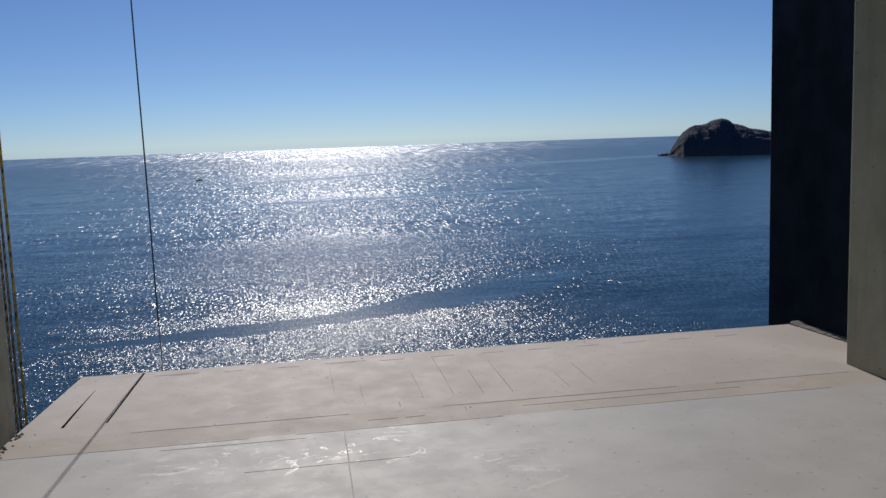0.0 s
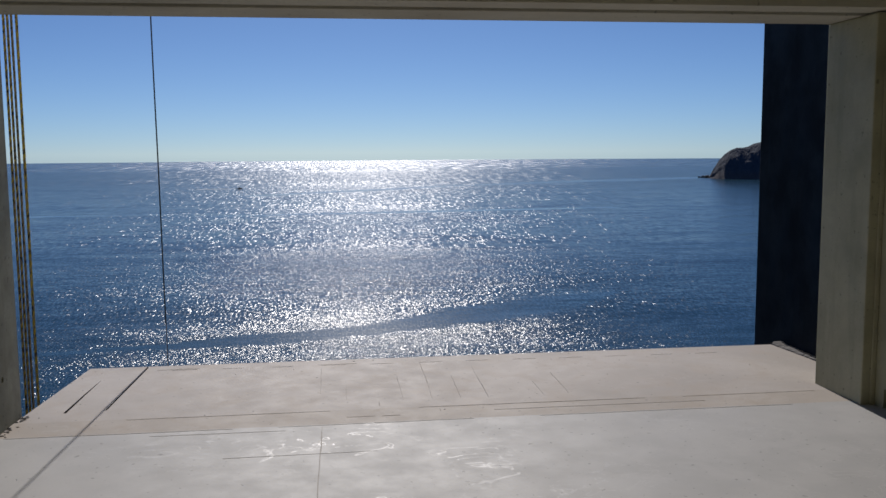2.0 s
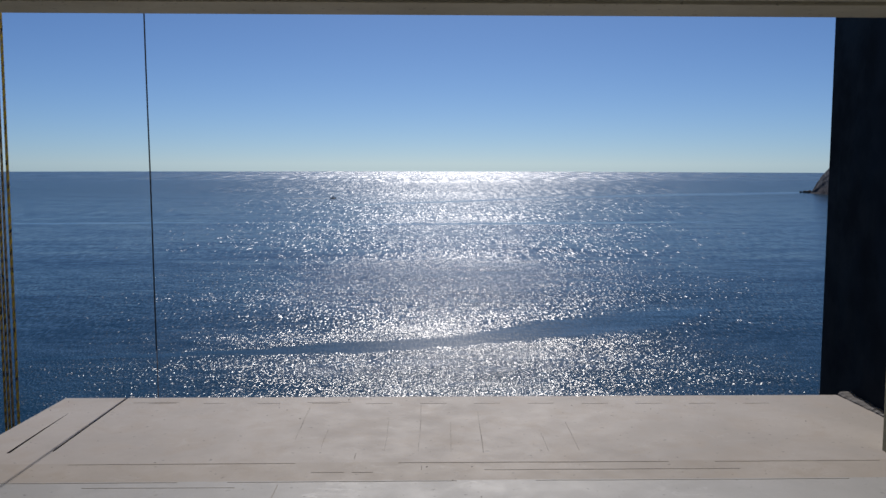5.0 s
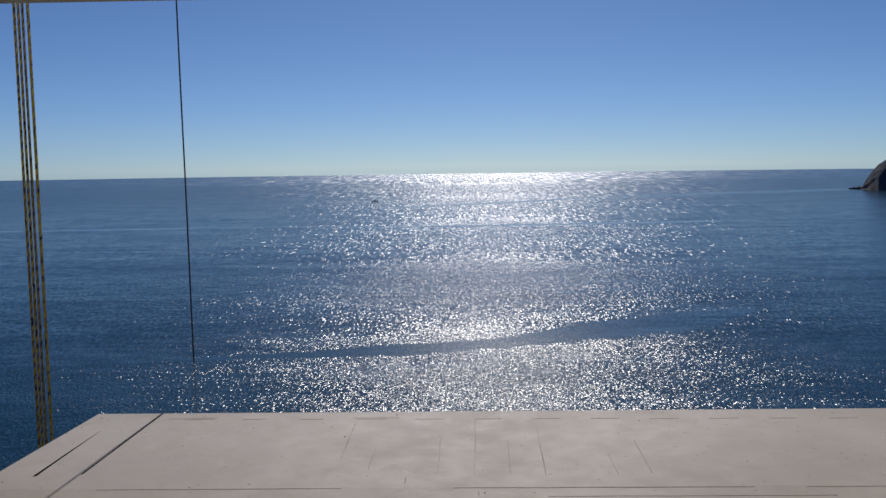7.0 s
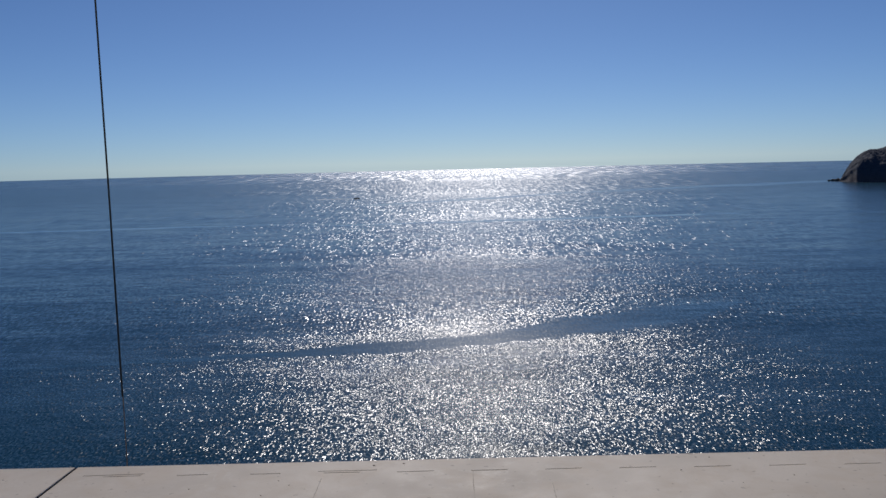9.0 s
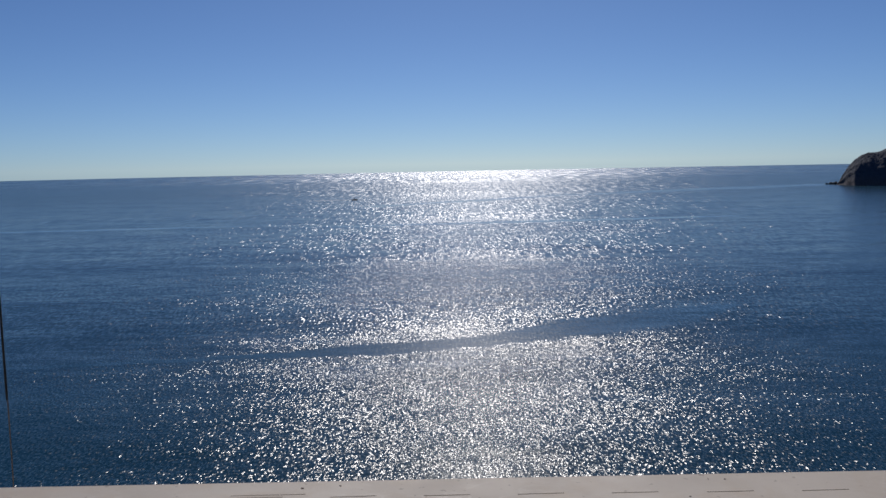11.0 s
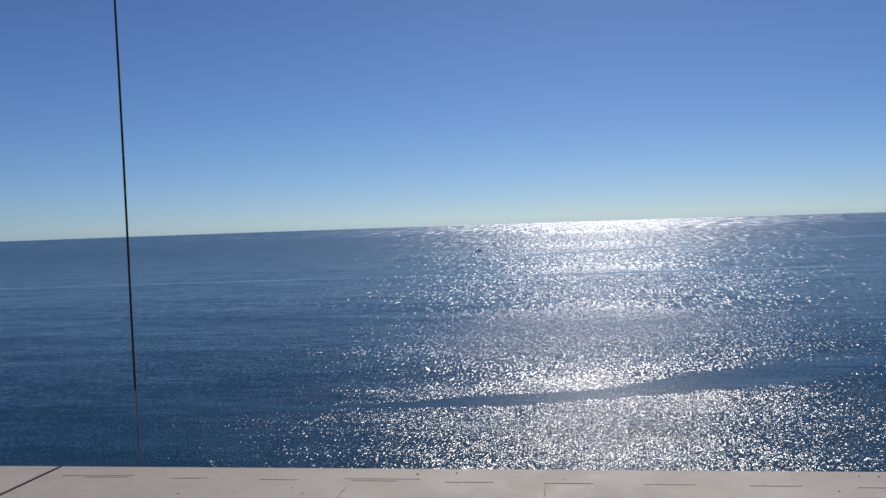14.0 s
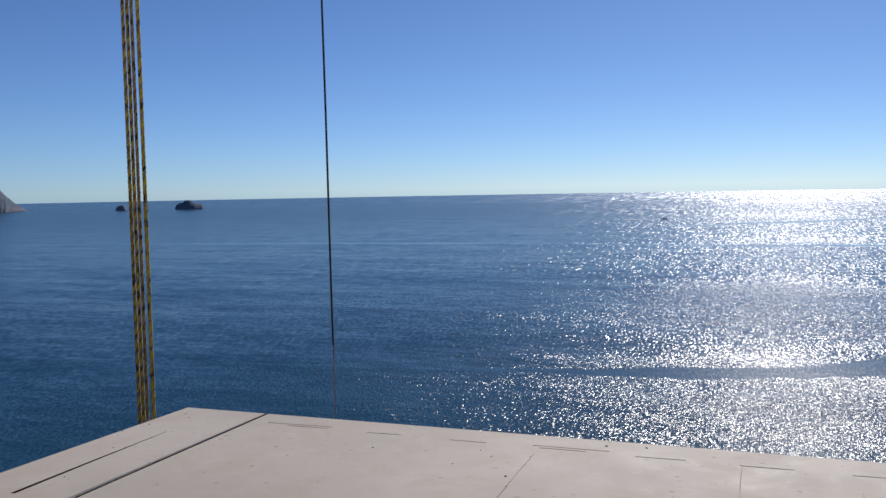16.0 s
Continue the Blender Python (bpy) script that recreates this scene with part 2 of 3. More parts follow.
# ---- mesh helpers ----
def mesh_of(bm, name, material, smooth=False):
    bmesh.ops.recalc_face_normals(bm, faces=bm.faces)
    me = bpy.data.meshes.new(name)
    bm.to_mesh(me)
    bm.free()
    me.materials.append(material)
    if smooth:
        for p in me.polygons:
            p.use_smooth = True
    return me


def thing(name, bm, material, label="", category="", group="", kind="", smooth=False):
    return tagged(new(name, mesh_of(bm, name, material, smooth)), label, category, group, kind)


def part(name, bm, material, parent, label="", smooth=False):
    ob = new(name, mesh_of(bm, name, material, smooth))
    ob.parent = parent
    return tagged(ob, label)


def empty(name, place, label, category, group=""):
    ob = new(name)
    ob.location = place
    return tagged(ob, label, category, group)


def prism(outline, z0, z1, bevel=0.0, bm=None):
    """An upright prism over an outline of (x, y) corners."""
    bm = bm or bmesh.new()
    low = [bm.verts.new((x, y, z0)) for x, y in outline]
    top = [bm.verts.new((x, y, z1)) for x, y in outline]
    n = len(outline)
    made = [bm.faces.new(low[::-1]), bm.faces.new(top)]
    for i in range(n):
        made.append(bm.faces.new((low[i], low[(i + 1) % n], top[(i + 1) % n], top[i])))
    if bevel:
        edges = list({ed for f in made for ed in f.edges})
        bmesh.ops.bevel(bm, geom=edges, offset=bevel, segments=2, affect="EDGES", profile=0.5)
    return bm


def box(x0, x1, y0, y1, z0, z1, bevel=0.0, bm=None):
    return prism([(x0, y0), (x1, y0), (x1, y1), (x0, y1)], z0, z1, bevel, bm)


def tube(points, radius, sides=8, bm=None):
    """A closed tube along points."""
    bm = bm or bmesh.new()
    rings = []
    for i, p in enumerate(points):
        p = Vector(p)
        d = (Vector(points[min(i + 1, len(points) - 1)]) - Vector(points[max(i - 1, 0)])).normalized()
        u = d.cross(Vector((0, 1, 0)) if abs(d.y) < 0.9 else Vector((1, 0, 0))).normalized()
        v = d.cross(u)
        rings.append([bm.verts.new(p + radius * (math.cos(2 * math.pi * s / sides) * u + math.sin(2 * math.pi * s / sides) * v)) for s in range(sides)])
    for r0, r1 in zip(rings, rings[1:]):
        for s in range(sides):
            bm.faces.new((r0[s], r0[(s + 1) % sides], r1[(s + 1) % sides], r1[s]))
    bm.faces.new(rings[0][::-1])
    bm.faces.new(rings[-1])
    return bm


def carve(ob, cutters):
    """Cuts the closed bmesh shapes out of ob for good."""
    for bm in cutters:
        tool = new("cutter", mesh_of(bm, "cutter", M_CUT))
        mod = ob.modifiers.new("cut", "BOOLEAN")
        mod.operation, mod.object, mod.solver = "DIFFERENCE", tool, "EXACT"
        bpy.context.view_layer.update()
        me = bpy.data.meshes.new_from_object(ob.evaluated_get(bpy.context.evaluated_depsgraph_get()))
        ob.modifiers.clear()
        ob.data = me
        bpy.data.objects.remove(tool)


# ---- sea, islands, cliff ----
def disc(radius, z, n=192):
    bm = bmesh.new()
    bm.faces.new([bm.verts.new((radius * math.cos(2 * math.pi * i / n), radius * math.sin(2 * math.pi * i / n), z)) for i in range(n)])
    return bm


SEA = -40.0
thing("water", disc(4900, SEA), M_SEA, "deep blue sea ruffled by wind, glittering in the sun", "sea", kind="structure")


def hill(profile, depth, seed, base, rough, nu=150, nv=60):
    """A hill seen side-on: crest heights along u from a few (u, height) pairs, falling to the shore on both sides."""
    us, hs = [p[0] for p in profile], [p[1] for p in profile]
    bm = bmesh.new()
    grid = []
    for i in range(nu + 1):
        u = us[0] + (us[-1] - us[0]) * i / nu
        row = []
        for j in range(nv + 1):
            v = -1 + 2 * j / nv
            q = Vector((u * 0.03 + seed, v * depth * 0.03, seed))
            crest = float(np.interp(u, us, hs))
            shape = max(0.0, 1 - abs(v) ** 1.7) ** 0.8
            gully = noise.fractal(q, 0.9, 2.1, 6) * rough * (0.25 + 0.75 * min(1, crest / 20))
            h = crest * shape + gully * (shape ** 0.5) * (0.35 + 0.65 * min(1, abs(v) * 2.5)) - 1.5
            shore = 1 + 0.10 * noise.fractal(Vector((u * 0.05, seed, 3)), 1, 2, 4)
            row.append(bm.verts.new((u + 2.5 * noise.noise(q * 3), v * depth * shore * (0.35 + 0.65 * min(1, crest / (max(hs) * 0.7))), base + h)))
        grid.append(row)
    for i in range(nu):
        for j in range(nv):
            bm.faces.new((grid[i][j], grid[i + 1][j], grid[i + 1][j + 1], grid[i][j + 1]))
    return bm


def boulder(radius, seed, squash=0.7, rough=0.35, levels=3):
    bm = bmesh.new()
    bmesh.ops.create_icosphere(bm, subdivisions=levels, radius=radius)
    for v in bm.verts:
        v.co *= 1 + rough * noise.fractal(v.co / radius * 1.3 + Vector((seed, 0, 0)), 1, 2, 4)
        v.co.z *= squash
    return bm


def place(ob, x, y, z, turn):
    ob.matrix_world = pose(x, y, z, 0, 0, turn)
    return ob


ISLE = [(-4, 0.0), (4, 11.4), (12, 25.5), (20, 36.1), (29, 44.0), (38, 48.4), (53, 50.2), (65, 52.8), (75, 54.6), (84, 51.9), (92, 45.8), (110, 43.1), (129, 37.8), (144, 33.4), (168, 29.0), (197, 21.1), (230, 10.6), (259, 0.0)]
place(thing("island", hill(ISLE, 75, 4.0, 0, 7.0), M_HAZED_ISLE, "steep dark rocky island with dry scrub in the sea", "island"), 582, 1298, SEA, -27)
for i, (u, w, r) in enumerate(((-5, -4, 4.2), (-12, 2, 3.0), (-17, -2, 1.8))):
    c, s = math.cos(radians(-27)), math.sin(radians(-27))
    place(thing("sea_rock", boulder(r, 7 + i), M_ROCK, "small dark rock standing off the island's tip", "rock", "rocks off the island"), 582 + u * c - w * s, 1298 + u * s + w * c, SEA + 0.8, 20 * i)
HEAD = [(-300, 20), (-230, 34), (-160, 39), (-117, 42), (-88, 52), (-72, 59), (-61, 62), (-50, 58), (-36, 44), (-20, 27), (-4, 14), (9, 6), (21, 0)]
place(thing("headland", hill(HEAD, 110, 9.0, 0, 5.0), M_HAZED_HILL, "hazy blue-grey hill rising from the sea, far away", "hill"), -1855, 1842, SEA, 45)
place(thing("islet", hill([(-15, 0), (-11, 8), (-6, 13), (0, 14.5), (6, 13), (11, 8), (15, 0)], 14, 2.0, 0, 3.0, 50, 30), M_HAZED_HILL, "small round rocky islet in the open sea", "islet", "islets in the sea"), -1464, 1764, SEA, 40)
place(thing("islet", hill([(-34, 0), (-32, 9), (-25, 16), (-14, 17), (-9, 23), (0, 24), (7, 19), (18, 15), (30, 12), (34, 0)], 22, 5.0, 0, 4.0, 80, 30), M_HAZED_HILL, "long low rocky islet in the open sea", "islet", "islets in the sea"), -1338, 1862, SEA, 36)


def cliff():
    """The hillside that carries the house, dropping to the sea."""
    bm = bmesh.new()
    grid = []
    for i in range(61):
        x = -150 + 5 * i
        row = []
        for j in range(41):
            f = j / 40
            y = 24 - 26 * f if f < 0.6 else 8.4 - 230 * (f - 0.6)
            z = np.interp(y, [-90, -30, -10, -3, 1, 10, 24], [30, 8, -1.2, -2.2, -9, -26, -42])
            q = Vector((x * 0.06, y * 0.06, 1))
            wide = noise.fractal(q, 1, 2, 5) * (0.3 if abs(x - 2.5) < 12 and -14 < y < 2 else 3.0)
            row.append(bm.verts.new((x, y + min(0, wide), z + wide * 0.6 - (0.8 if abs(x - 2.5) < 12 else 0))))
        grid.append(row)
    for i in range(60):
        for j in range(40):
            bm.faces.new((grid[i][j], grid[i + 1][j], grid[i + 1][j + 1], grid[i][j + 1]))
    return bm


thing("ground", cliff(), M_CLIFF, "steep rocky hillside falling to the sea", "hillside", kind="structure")


def motor_boat():
    b = empty("motor_boat", (-105, 1066, SEA), "small dark open motor boat speeding over the water", "boat")
    bm = bmesh.new()
    secs = [(-3.2, 1.0, 0.9), (-1.0, 1.15, 0.95), (1.2, 1.0, 1.05), (2.6, 0.55, 1.2), (3.4, 0.05, 1.35)]
    rows = [[bm.verts.new(p) for p in ((x, -w, h), (x, -w * 0.75, 0.1), (x, 0, -0.2), (x, w * 0.75, 0.1), (x, w, h))] for x, w, h in secs]
    for r0, r1 in zip(rows, rows[1:]):
        for i in range(4):
            bm.faces.new((r0[i], r0[i + 1], r1[i + 1], r1[i]))
        bm.faces.new((r0[4], r0[0], r1[0], r1[4]))
    bm.faces.new(rows[0])
    bm.faces.new(rows[-1][::-1])
    part("hull", bm, M_HULL, b)
    part("console", box(-0.6, 0.3, -0.45, 0.45, 0.9, 1.9, 0.06), M_HULL, b)
    part("outboard_motor", box(-3.7, -3.2, -0.25, 0.25, 0.1, 1.4, 0.08), M_HULL, b)
    for sx in (-1.2, 0.6):
        for sy in (-0.7, 0.7):
            part("canopy_post", tube([(sx, sy, 0.9), (sx, sy, 2.5)], 0.05), M_HULL, b)
    part("canopy", box(-1.5, 0.9, -0.95, 0.95, 2.5, 2.62, 0.04), M_HULL, b)
    bm = bmesh.new()
    rng = random.Random(3)
    top, low = [], []
    for i in range(40):
        f = i / 39
        w = (0.5 + 1.1 * f) * (1 - 0.6 * f * f) * rng.uniform(0.6, 1.2) * 6
        x = -109 - 46 * f
        top.append((x, 1066 + w))
        low.append((x, 1066 - w))
    prism(top + low[::-1], SEA - 0.1, SEA + 0.04, 0, bm)
    thing("wake", bm, M_FOAM, "white foaming wake trailing behind the motor boat", "wake", kind="stuff")


motor_boat()

# ---- the house ----
ROOM_L, ROOM_R, BACK = -0.20, 5.09, -9.2
COL_Y0, COL_Y1 = -1.65, -1.18          # inner and outer faces of the columns
COL_Y0R = -1.705                        # inner face of the east column
COL_L, COL_R = -0.095, 5.003             # their faces towards the opening
SOFFIT = 2.374

terrace = thing("floor_terrace", prism([(-0.095, -1.34), (5.50, -1.34), (5.42, -0.9), (5.30, 0), (0, 0)], -0.32, 0), M_TERRACE,
                "smooth beige concrete terrace slab with a bare open edge", "floor", kind="structure")
carve(terrace, [
    prism([(0.415, 0.05), (0.425, 0.05), (0.384, -1.132), (0.373, -1.132)], -0.02, 0.05),
    prism([(0.163, -0.374), (0.166, -0.374), (0.158, -0.75), (0.152, -1.157), (0.134, -1.157), (0.146, -0.75)], -0.02, 0.05),
])
terrace.data.materials.append(M_CUT)
for p in terrace.data.polygons:
    if -0.03 < p.center.z < -0.0009 and p.center.y < -0.02 and 0.1 < p.center.x < 0.45:
        p.material_index = 1
thing("floor_strip", prism([(-0.12, -1.617), (5.56, -1.617), (5.50, -1.34), (-0.095, -1.34)], -0.32, 0.0), M_STRIP,
      "stained beige concrete strip between terrace and room", "floor", kind="structure")
thing("floor", box(-0.62, 5.56, BACK - 0.3, -1.617, -0.32, 0.0), M_SCREED,
      "pale grey trowelled screed floor with burnished arcs", "floor", kind="structure")


def wall_with_joint(x_in, x_out, y0, y1, z0, z1, joint_y):
    """A cast wall with one upright groove in its inner face."""
    d = 0.06 if x_out > x_in else -0.06
    return prism([(x_in, y1), (x_out, y1), (x_out, y0), (x_in, y0), (x_in, joint_y - 0.014), (x_in + d, joint_y - 0.012),
                  (x_in + d, joint_y + 0.012), (x_in, joint_y + 0.014)], z0, z1)


def box_cut(face, y, z, w, h, deep):
    return box(min(face - deep, face + 0.05), max(face - deep, face + 0.05), y - w / 2, y + w / 2, z - h / 2, z + h / 2)


def hole_cut(face, y, z, r, deep):
    return tube([(face - deep, y, z), (face + deep, y, z)], r, 12)


wall_w = thing("wall_west", wall_with_joint(ROOM_L, ROOM_L - 0.3, BACK, COL_Y0 - 0.002, -0.3, 2.62, -2.33), M_WALL,
               "dark olive-grey cast concrete wall with form-tie holes", "wall", kind="structure")
carve(wall_w, [box_cut(ROOM_L, -2.112, 0.460, 0.07, 0.12, 0.06), box_cut(ROOM_L, -1.985, 0.472, 0.07, 0.12, 0.06)]
      + [hole_cut(ROOM_L, yy, zz, 0.019, 0.03) for yy in (-2.01, -2.62, -3.23) for zz in (0.858, 1.448, 2.015)])
wall_e = thing("wall_east", wall_with_joint(ROOM_R, ROOM_R + 0.3, BACK, COL_Y0R - 0.002, -0.3, 2.62, -2.75), M_PALE,
               "olive-grey cast concrete wall with form-tie holes", "wall", kind="structure")
carve(wall_e, [hole_cut(ROOM_R, -1.93, zz, 0.020, 0.03) for zz in (0.82, 1.43, 2.04)] + [box(5.05, 5.22, -2.55, -1.80, 0.004, 0.12)])
thing("wall_south", box(ROOM_L - 0.3, ROOM_R + 0.3, BACK - 0.3, BACK - 0.002, -0.3, 2.62), M_WALL, "plain cast concrete back wall of the room", "wall", kind="structure")

column_l = thing("column_west", box(-0.40, COL_L, COL_Y0, COL_Y1, -0.32, SOFFIT - 0.002, 0.008), M_WALL,
                 "cast concrete column with tie holes beside the opening", "column", kind="structure")
carve(column_l, [hole_cut(COL_L, -1.46, zz, 0.018, 0.03) for zz in (0.296, 0.87, 1.44, 2.01)])
column_r = thing("column_east", box(COL_R, 5.36, COL_Y0R, COL_Y1, -0.32, SOFFIT - 0.002, 0.008), M_PALE,
                 "pale olive cast concrete column with scuff marks", "column", kind="structure")
thing("trim", box(5.058, 5.089, COL_Y0R - 0.012, COL_Y0R - 0.002, 0.0, SOFFIT, 0.005), M_PALE, "raised ragged joint strip on the column's back", "joint strip", kind="structure")

thing("beam", box(-0.42, 5.56, -1.53, COL_Y1, SOFFIT, 3.1, 0.006), M_BEAM, "cast concrete beam over the wide opening", "beam", kind="structure")
thing("ceiling_edge", box(-0.2, 5.09, -1.80, -1.60, SOFFIT + 0.008, 2.66, 0.004), M_BEAM, "lighter concrete edge along the ceiling", "ceiling edge", kind="structure")
thing("ceiling", box(-0.6, 5.54, BACK - 0.3, -1.535, 2.622, 2.86), M_PALE, "grey cast concrete ceiling slab", "ceiling", kind="structure")
thing("wall_upper", box(-0.42, 5.56, -1.5, COL_Y1, 3.102, 5.6), M_BEAM, "plain concrete wall of the storey above", "wall", kind="structure")
thing("roof", box(-1.1, 5.9, BACK - 0.3, 0.80, 5.602, 5.85, 0.01), M_BEAM, "plain concrete roof slab above the terrace", "roof", kind="structure")

thing("baseboard", prism([(ROOM_L, COL_Y0 - 0.004), (ROOM_L + 0.035, COL_Y0 - 0.004), (ROOM_L + 0.042, -5), (ROOM_L + 0.035, BACK), (ROOM_L, BACK)], 0.0, 0.075, 0.014),
      M_KERB, "blue-grey mortar kerb along the wall's foot", "kerb", kind="structure")

navy = thing("wall_navy", box(5.395, 5.75, COL_Y1 + 0.004, 0.47, -3.0, 5.6, 0.01), M_NAVY, "dark navy coated side wall beside the terrace", "wall", kind="structure")


def ragged_mortar():
    """A ragged fillet of mortar where the terrace meets the navy wall."""
    bm = bmesh.new()
    rng = random.Random(11)
    rows = []
    n = 46
    for i in range(n + 1):
        f = i / n
        y = -0.01 - 1.17 * f
        xs = 5.302 + 0.088 * f
        xb = 5.402
        h = 0.017 + 0.012 * noise.noise(Vector((f * 9, 2, 0))) + rng.uniform(-0.004, 0.005)
        if f < 0.06:
            h *= 1.5
        rows.append([bm.verts.new(p) for p in ((xs, y, -0.01), (xs + rng.uniform(0, 0.008), y, h * 0.5), (xs + 0.02, y, h), (xb, y, h * rng.uniform(0.85, 1.1)), (xb, y, -0.01))])
    for r0, r1 in zip(rows, rows[1:]):
        for i in range(4):
            bm.faces.new((r0[i], r0[i + 1], r1[i + 1], r1[i]))
        bm.faces.new((r0[4], r0[0], r1[0], r1[4]))
    bm.faces.new(rows[0])
    bm.faces.new(rows[-1][::-1])
    return bm


thing("mortar_fillet", ragged_mortar(), M_MORTAR, "ragged pale mortar squeezed along the navy wall's foot", "mortar", kind="structure")


# ---- lines, chips and crumbs on the floor ----
def line_mark(p, q, w, z=0.0):
    """A thin scored line with a slight waver."""
    d = Vector((q[0] - p[0], q[1] - p[1]))
    n = Vector((-d.y, d.x)).normalized()
    k = max(3, int(d.length / 0.05))
    one, two = [], []
    for i in range(k + 1):
        f = i / k
        c = Vector(p) + d * f + n * 0.004 * noise.noise(Vector((p[0] * 3 + f * d.length * 4, p[1] * 3, 0)))
        half = w * 0.36 * (0.35 + 0.65 * math.sin(math.pi * min(max(f, 0.04), 0.96)) ** 0.5)
        one.append((c.x + n.x * half, c.y + n.y * half))
        two.append((c.x - n.x * half, c.y - n.y * half))
    return prism(one + two[::-1], z - 0.002, z + 0.0012)


def floor_line(p, q, w, parent, z=0.0):
    part("scored_line", line_mark(p, q, w, z), M_MARK, parent, "thin dark line scored in the concrete")


DASH = 0.36
for i in range(12):
    x0 = 0.61 + DASH * i
    sag = -0.148 - 0.014 * i / 2.5
    floor_line((x0, sag), (x0 + (0.178 if i not in (1, 2) else 0.15), sag + 0.003), 0.006 if i in (2, 4, 5, 6, 7, 8) else 0.004, terrace)
floor_line((0.50, -0.128), (0.80, -0.120), 0.004, terrace)
floor_line((1.66, -0.14), (1.95, -0.135), 0.004, terrace)
for x0, y0, x1, y1, w in ((2.42, -0.17, 2.405, -1.165, 0.005), (2.60, -0.60, 2.587, -1.166, 0.005), (2.783, -0.35, 2.766, -1.19, 0.007),
                          (3.312, -0.62, 3.303, -1.157, 0.006), (1.69, -0.24, 1.69, -0.94, 0.004), (3.13, -0.85, 3.131, -1.18, 0.004),
                          (2.22, -0.55, 2.215, -1.15, 0.004), (1.86, -0.75, 1.855, -1.1, 0.003), (2.06, -1.19, 2.06, -1.29, 0.006)):
    floor_line((x0, y0), (x1, y1), w, terrace)
strip = bpy.data.objects["floor_strip"]
room = bpy.data.objects["floor"]
for x0, y0, x1, y1, w in ((0.55, -1.356, 1.75, -1.352, 0.007), (2.30, -1.352, 3.75, -1.356, 0.009), (4.0, -1.36, 4.9, -1.358, 0.005),
                          (2.75, -1.47, 4.1, -1.47, 0.006), (2.42, -1.40, 2.42, -1.46, 0.006), (2.06, -1.50, 2.17, -1.498, 0.006), (1.85, -1.497, 2.02, -1.497, 0.004)):
    floor_line((x0, y0), (x1, y1), w, strip)
for x0, y0, x1, y1, w in ((-0.05, -1.628, 1.2, -1.630, 0.007), (1.45, -1.632, 2.6, -1.628, 0.006), (3.0, -1.63, 4.6, -1.632, 0.004),
                          (0.75, -1.70, 1.5, -1.705, 0.005), (1.707, -1.66, 1.69, -2.9, 0.007), (1.2, -2.13, 2.0, -2.12, 0.003)):
    floor_line((x0, y0), (x1, y1), w, room)

rng = random.Random(5)
CRUMBS = [(3.534, -0.058), (3.60, -0.063), (2.078, -0.056), (1.93, -0.075), (0.06, -0.10), (0.12, -0.16), (-0.02, -0.42), (0.02, -0.30), (2.45, -1.42), (1.0, -1.33),
          (0.05, -1.45), (0.02, -1.24), (1.55, -0.32), (1.66, -0.52), (1.69, -0.62), (2.58, -1.62)]
CRUMBS += [(rng.uniform(0.1, 4.9), rng.uniform(-4.2, -0.1)) for _ in range(34)]
CRUMBS += [(COL_L + rng.uniform(0.005, 0.05), rng.uniform(-1.65, -1.2)) for _ in range(26)]
shapes = [mesh_of(boulder(0.008, 30 + i, 0.5, 0.5, 1), "crumb", M_CHIP if i < 3 else M_MORTAR) for i in range(5)]
for i, (cx, cy) in enumerate(CRUMBS):
    ob = tagged(new("concrete_crumb", shapes[i % 3 if i < 16 else i % 5]), "tiny crumb of broken concrete lying on the floor", "crumb", "crumbs on the floor")
    sc = rng.uniform(0.3, 0.55) if i < 16 else rng.uniform(0.2, 0.45) if i < 50 else rng.uniform(0.5, 1.3)
    ob.matrix_world = pose(cx, cy, 0.001, 0, 0, rng.uniform(0, 360)) @ Matrix.Diagonal((sc * 1.6, sc, sc, 1))


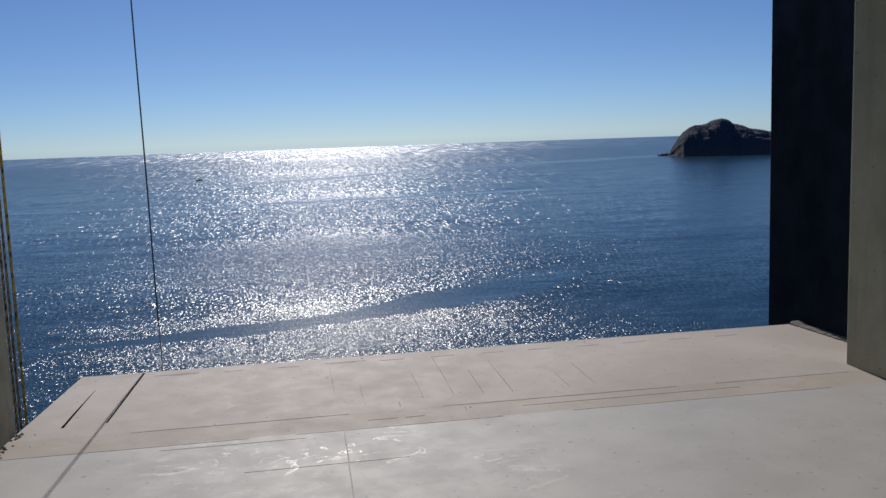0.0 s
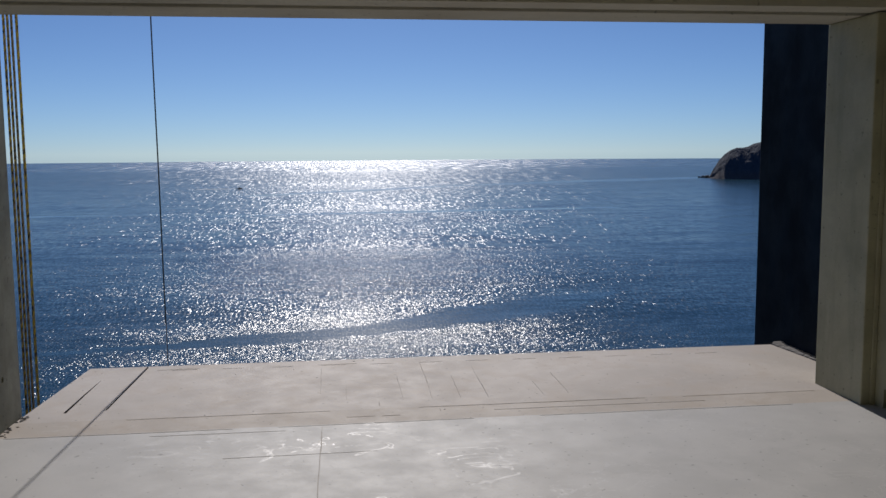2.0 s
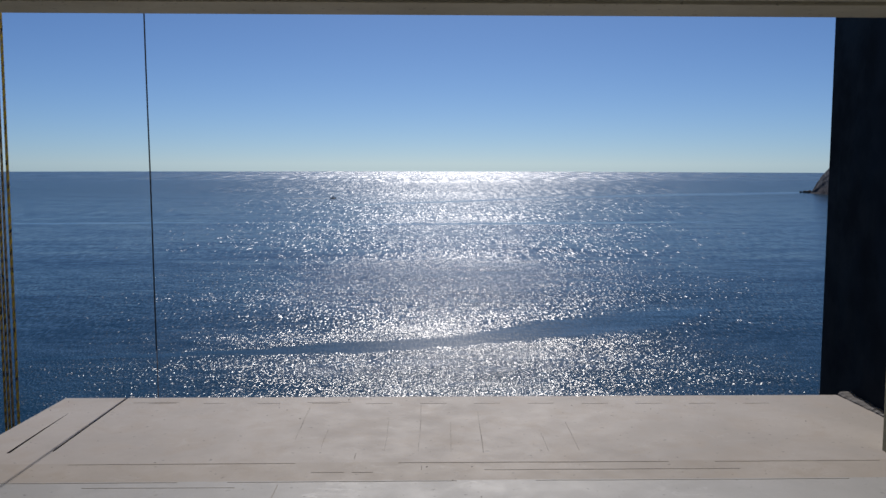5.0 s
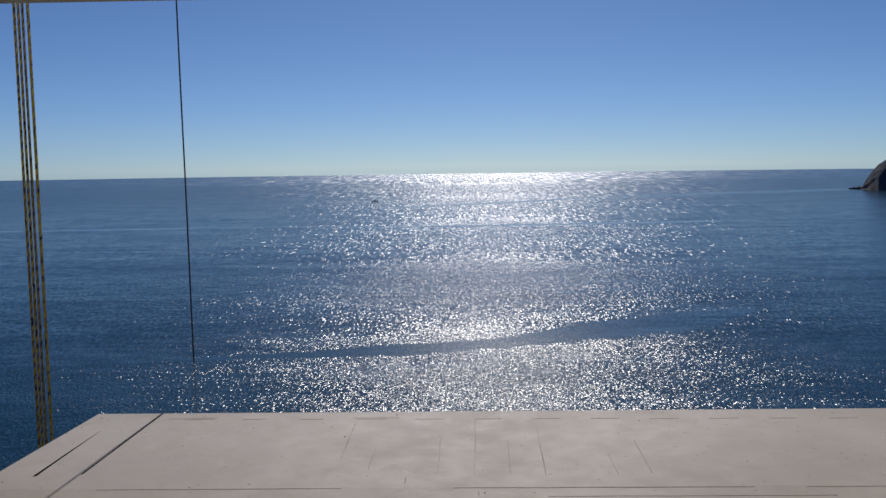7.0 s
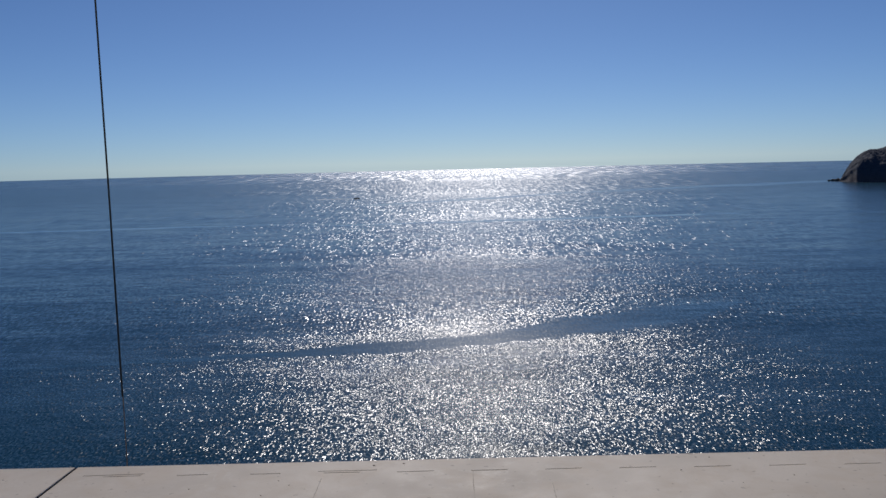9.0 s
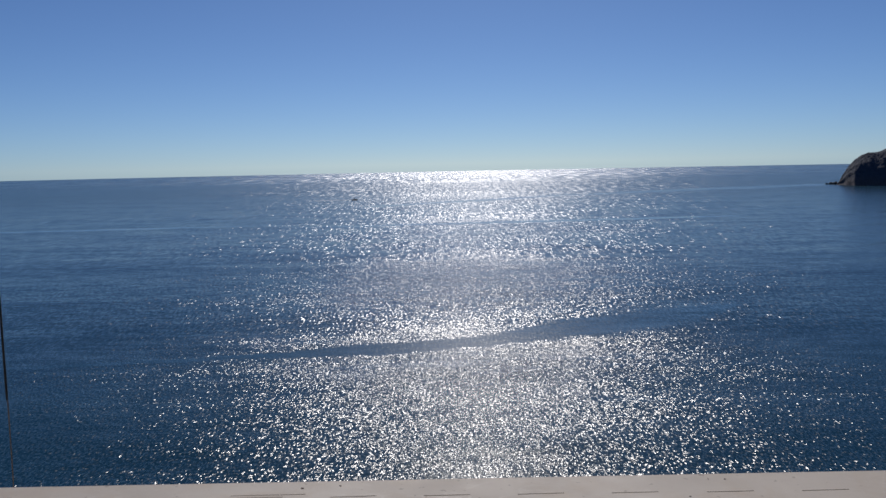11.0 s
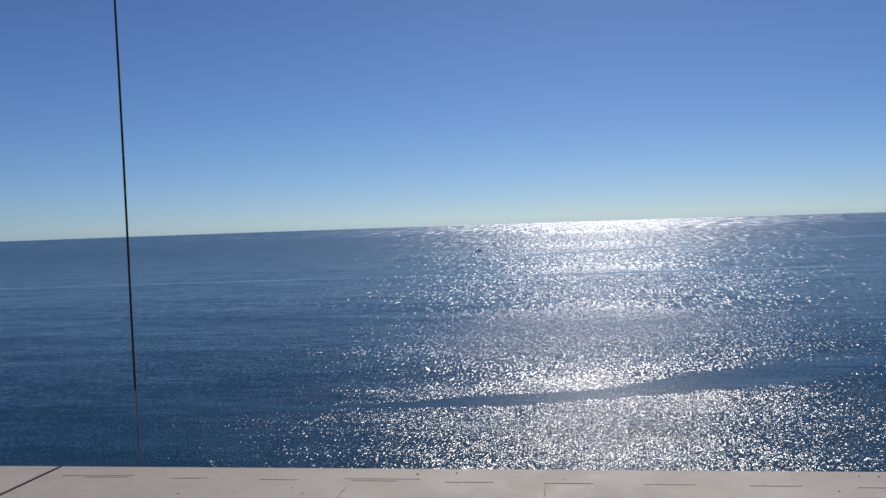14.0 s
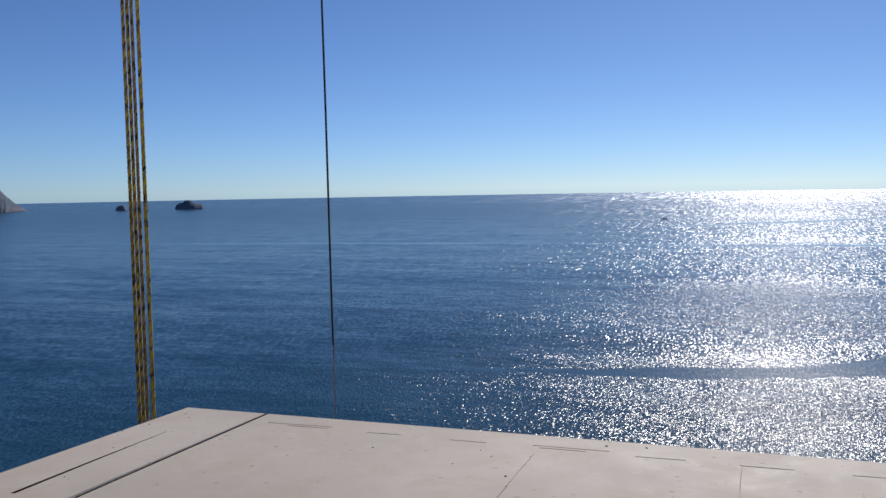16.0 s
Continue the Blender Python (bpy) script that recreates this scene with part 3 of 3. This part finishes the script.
# ---- wiring boxes ----
def wiring_box(y, z, wires):
    b = empty("wall_box", (ROOM_L - 0.03, y, z), "empty recessed electrical box with loose wires", "electrical box", "boxes in the wall")
    bm = bmesh.new()
    for y0, y1, z0, z1 in ((-0.034, -0.027, -0.059, 0.059), (0.027, 0.034, -0.057, 0.057), (-0.027, 0.027, 0.053, 0.057), (-0.027, 0.027, -0.057, -0.053)):
        box(-0.026, 0.027, y0, y1, z0, z1, 0, bm)
    part("rim", bm, M_HOLE, b)
    part("back_plate", box(-0.029, -0.026, -0.027, 0.027, -0.053, 0.053), M_HOLE, b)
    r = random.Random(int(abs(y) * 1000))
    for i in range(wires):
        pts, p = [], Vector((-0.02, r.uniform(-0.02, 0.02), r.uniform(-0.04, 0.01)))
        d = Vector((0.026, r.uniform(-0.008, 0.008), -0.012))
        for _ in range(r.randint(6, 10)):
            pts.append(tuple(p))
            p = p + d
            d = Vector((max(0.0, (0.041 - p.x) * 0.8), d.y + r.uniform(-0.011, 0.011), -0.010 + r.uniform(-0.009, 0.007)))
        part("wire", tube(pts, 0.0019, 6), M_WIRE if i % 2 else M_CABLE, b)


wiring_box(-2.112, 0.460, 6)
wiring_box(-1.985, 0.472, 2)


# ---- ropes and cable ----
def rope(x, y, seed, mats, thick):
    """Three strands laid round each other, hanging from the roof past the terrace's edge."""
    top = empty("hanging_rope", (x, y, 5.6), "taut yellow and black laid rope hanging outside the terrace", "rope", "ropes outside the terrace")
    for s in range(3):
        pts = []
        for i in range(620):
            z = -0.018 * i
            ang = 2 * math.pi * (z / 0.075 + s / 3) + seed
            sway = 0.0012 * math.sin(z * 0.7 + seed)
            pts.append((thick * 0.4 * math.cos(ang) + sway, thick * 0.4 * math.sin(ang), z))
        part("strand", tube(pts, thick * 0.56, 6), mats[s], top, smooth=True)


for i, (dx, dy) in enumerate(((-0.602, 0.405), (-0.575, 0.406), (-0.548, 0.404), (-0.511, 0.405))):
    rope(dx, dy, i * 1.7, ((M_YELLOW, M_BLACK, M_OCHRE), (M_OCHRE, M_BLACK, M_YELLOW), (M_BLACK, M_OCHRE, M_OCHRE), (M_YELLOW, M_OCHRE, M_YELLOW))[i], (0.0115, 0.0115, 0.011, 0.0125)[i])
cable = empty("hanging_cable", (0.440, 0.615, 5.6), "thin taut black cable hanging outside the terrace edge", "cable")
part("cable", tube([(-0.008 * (5.6 - 0.3 * i) + 0.001 * math.sin(i), 0, -0.3 * i) for i in range(19)], 0.0055, 8), M_CABLE, cable)
part("cord", tube([(0.0008 * math.sin(i * 2), 0, -5.4 - 0.3 * i) for i in range(12)], 0.0032, 6), M_CORD, cable, "thin faded grey-brown cord")
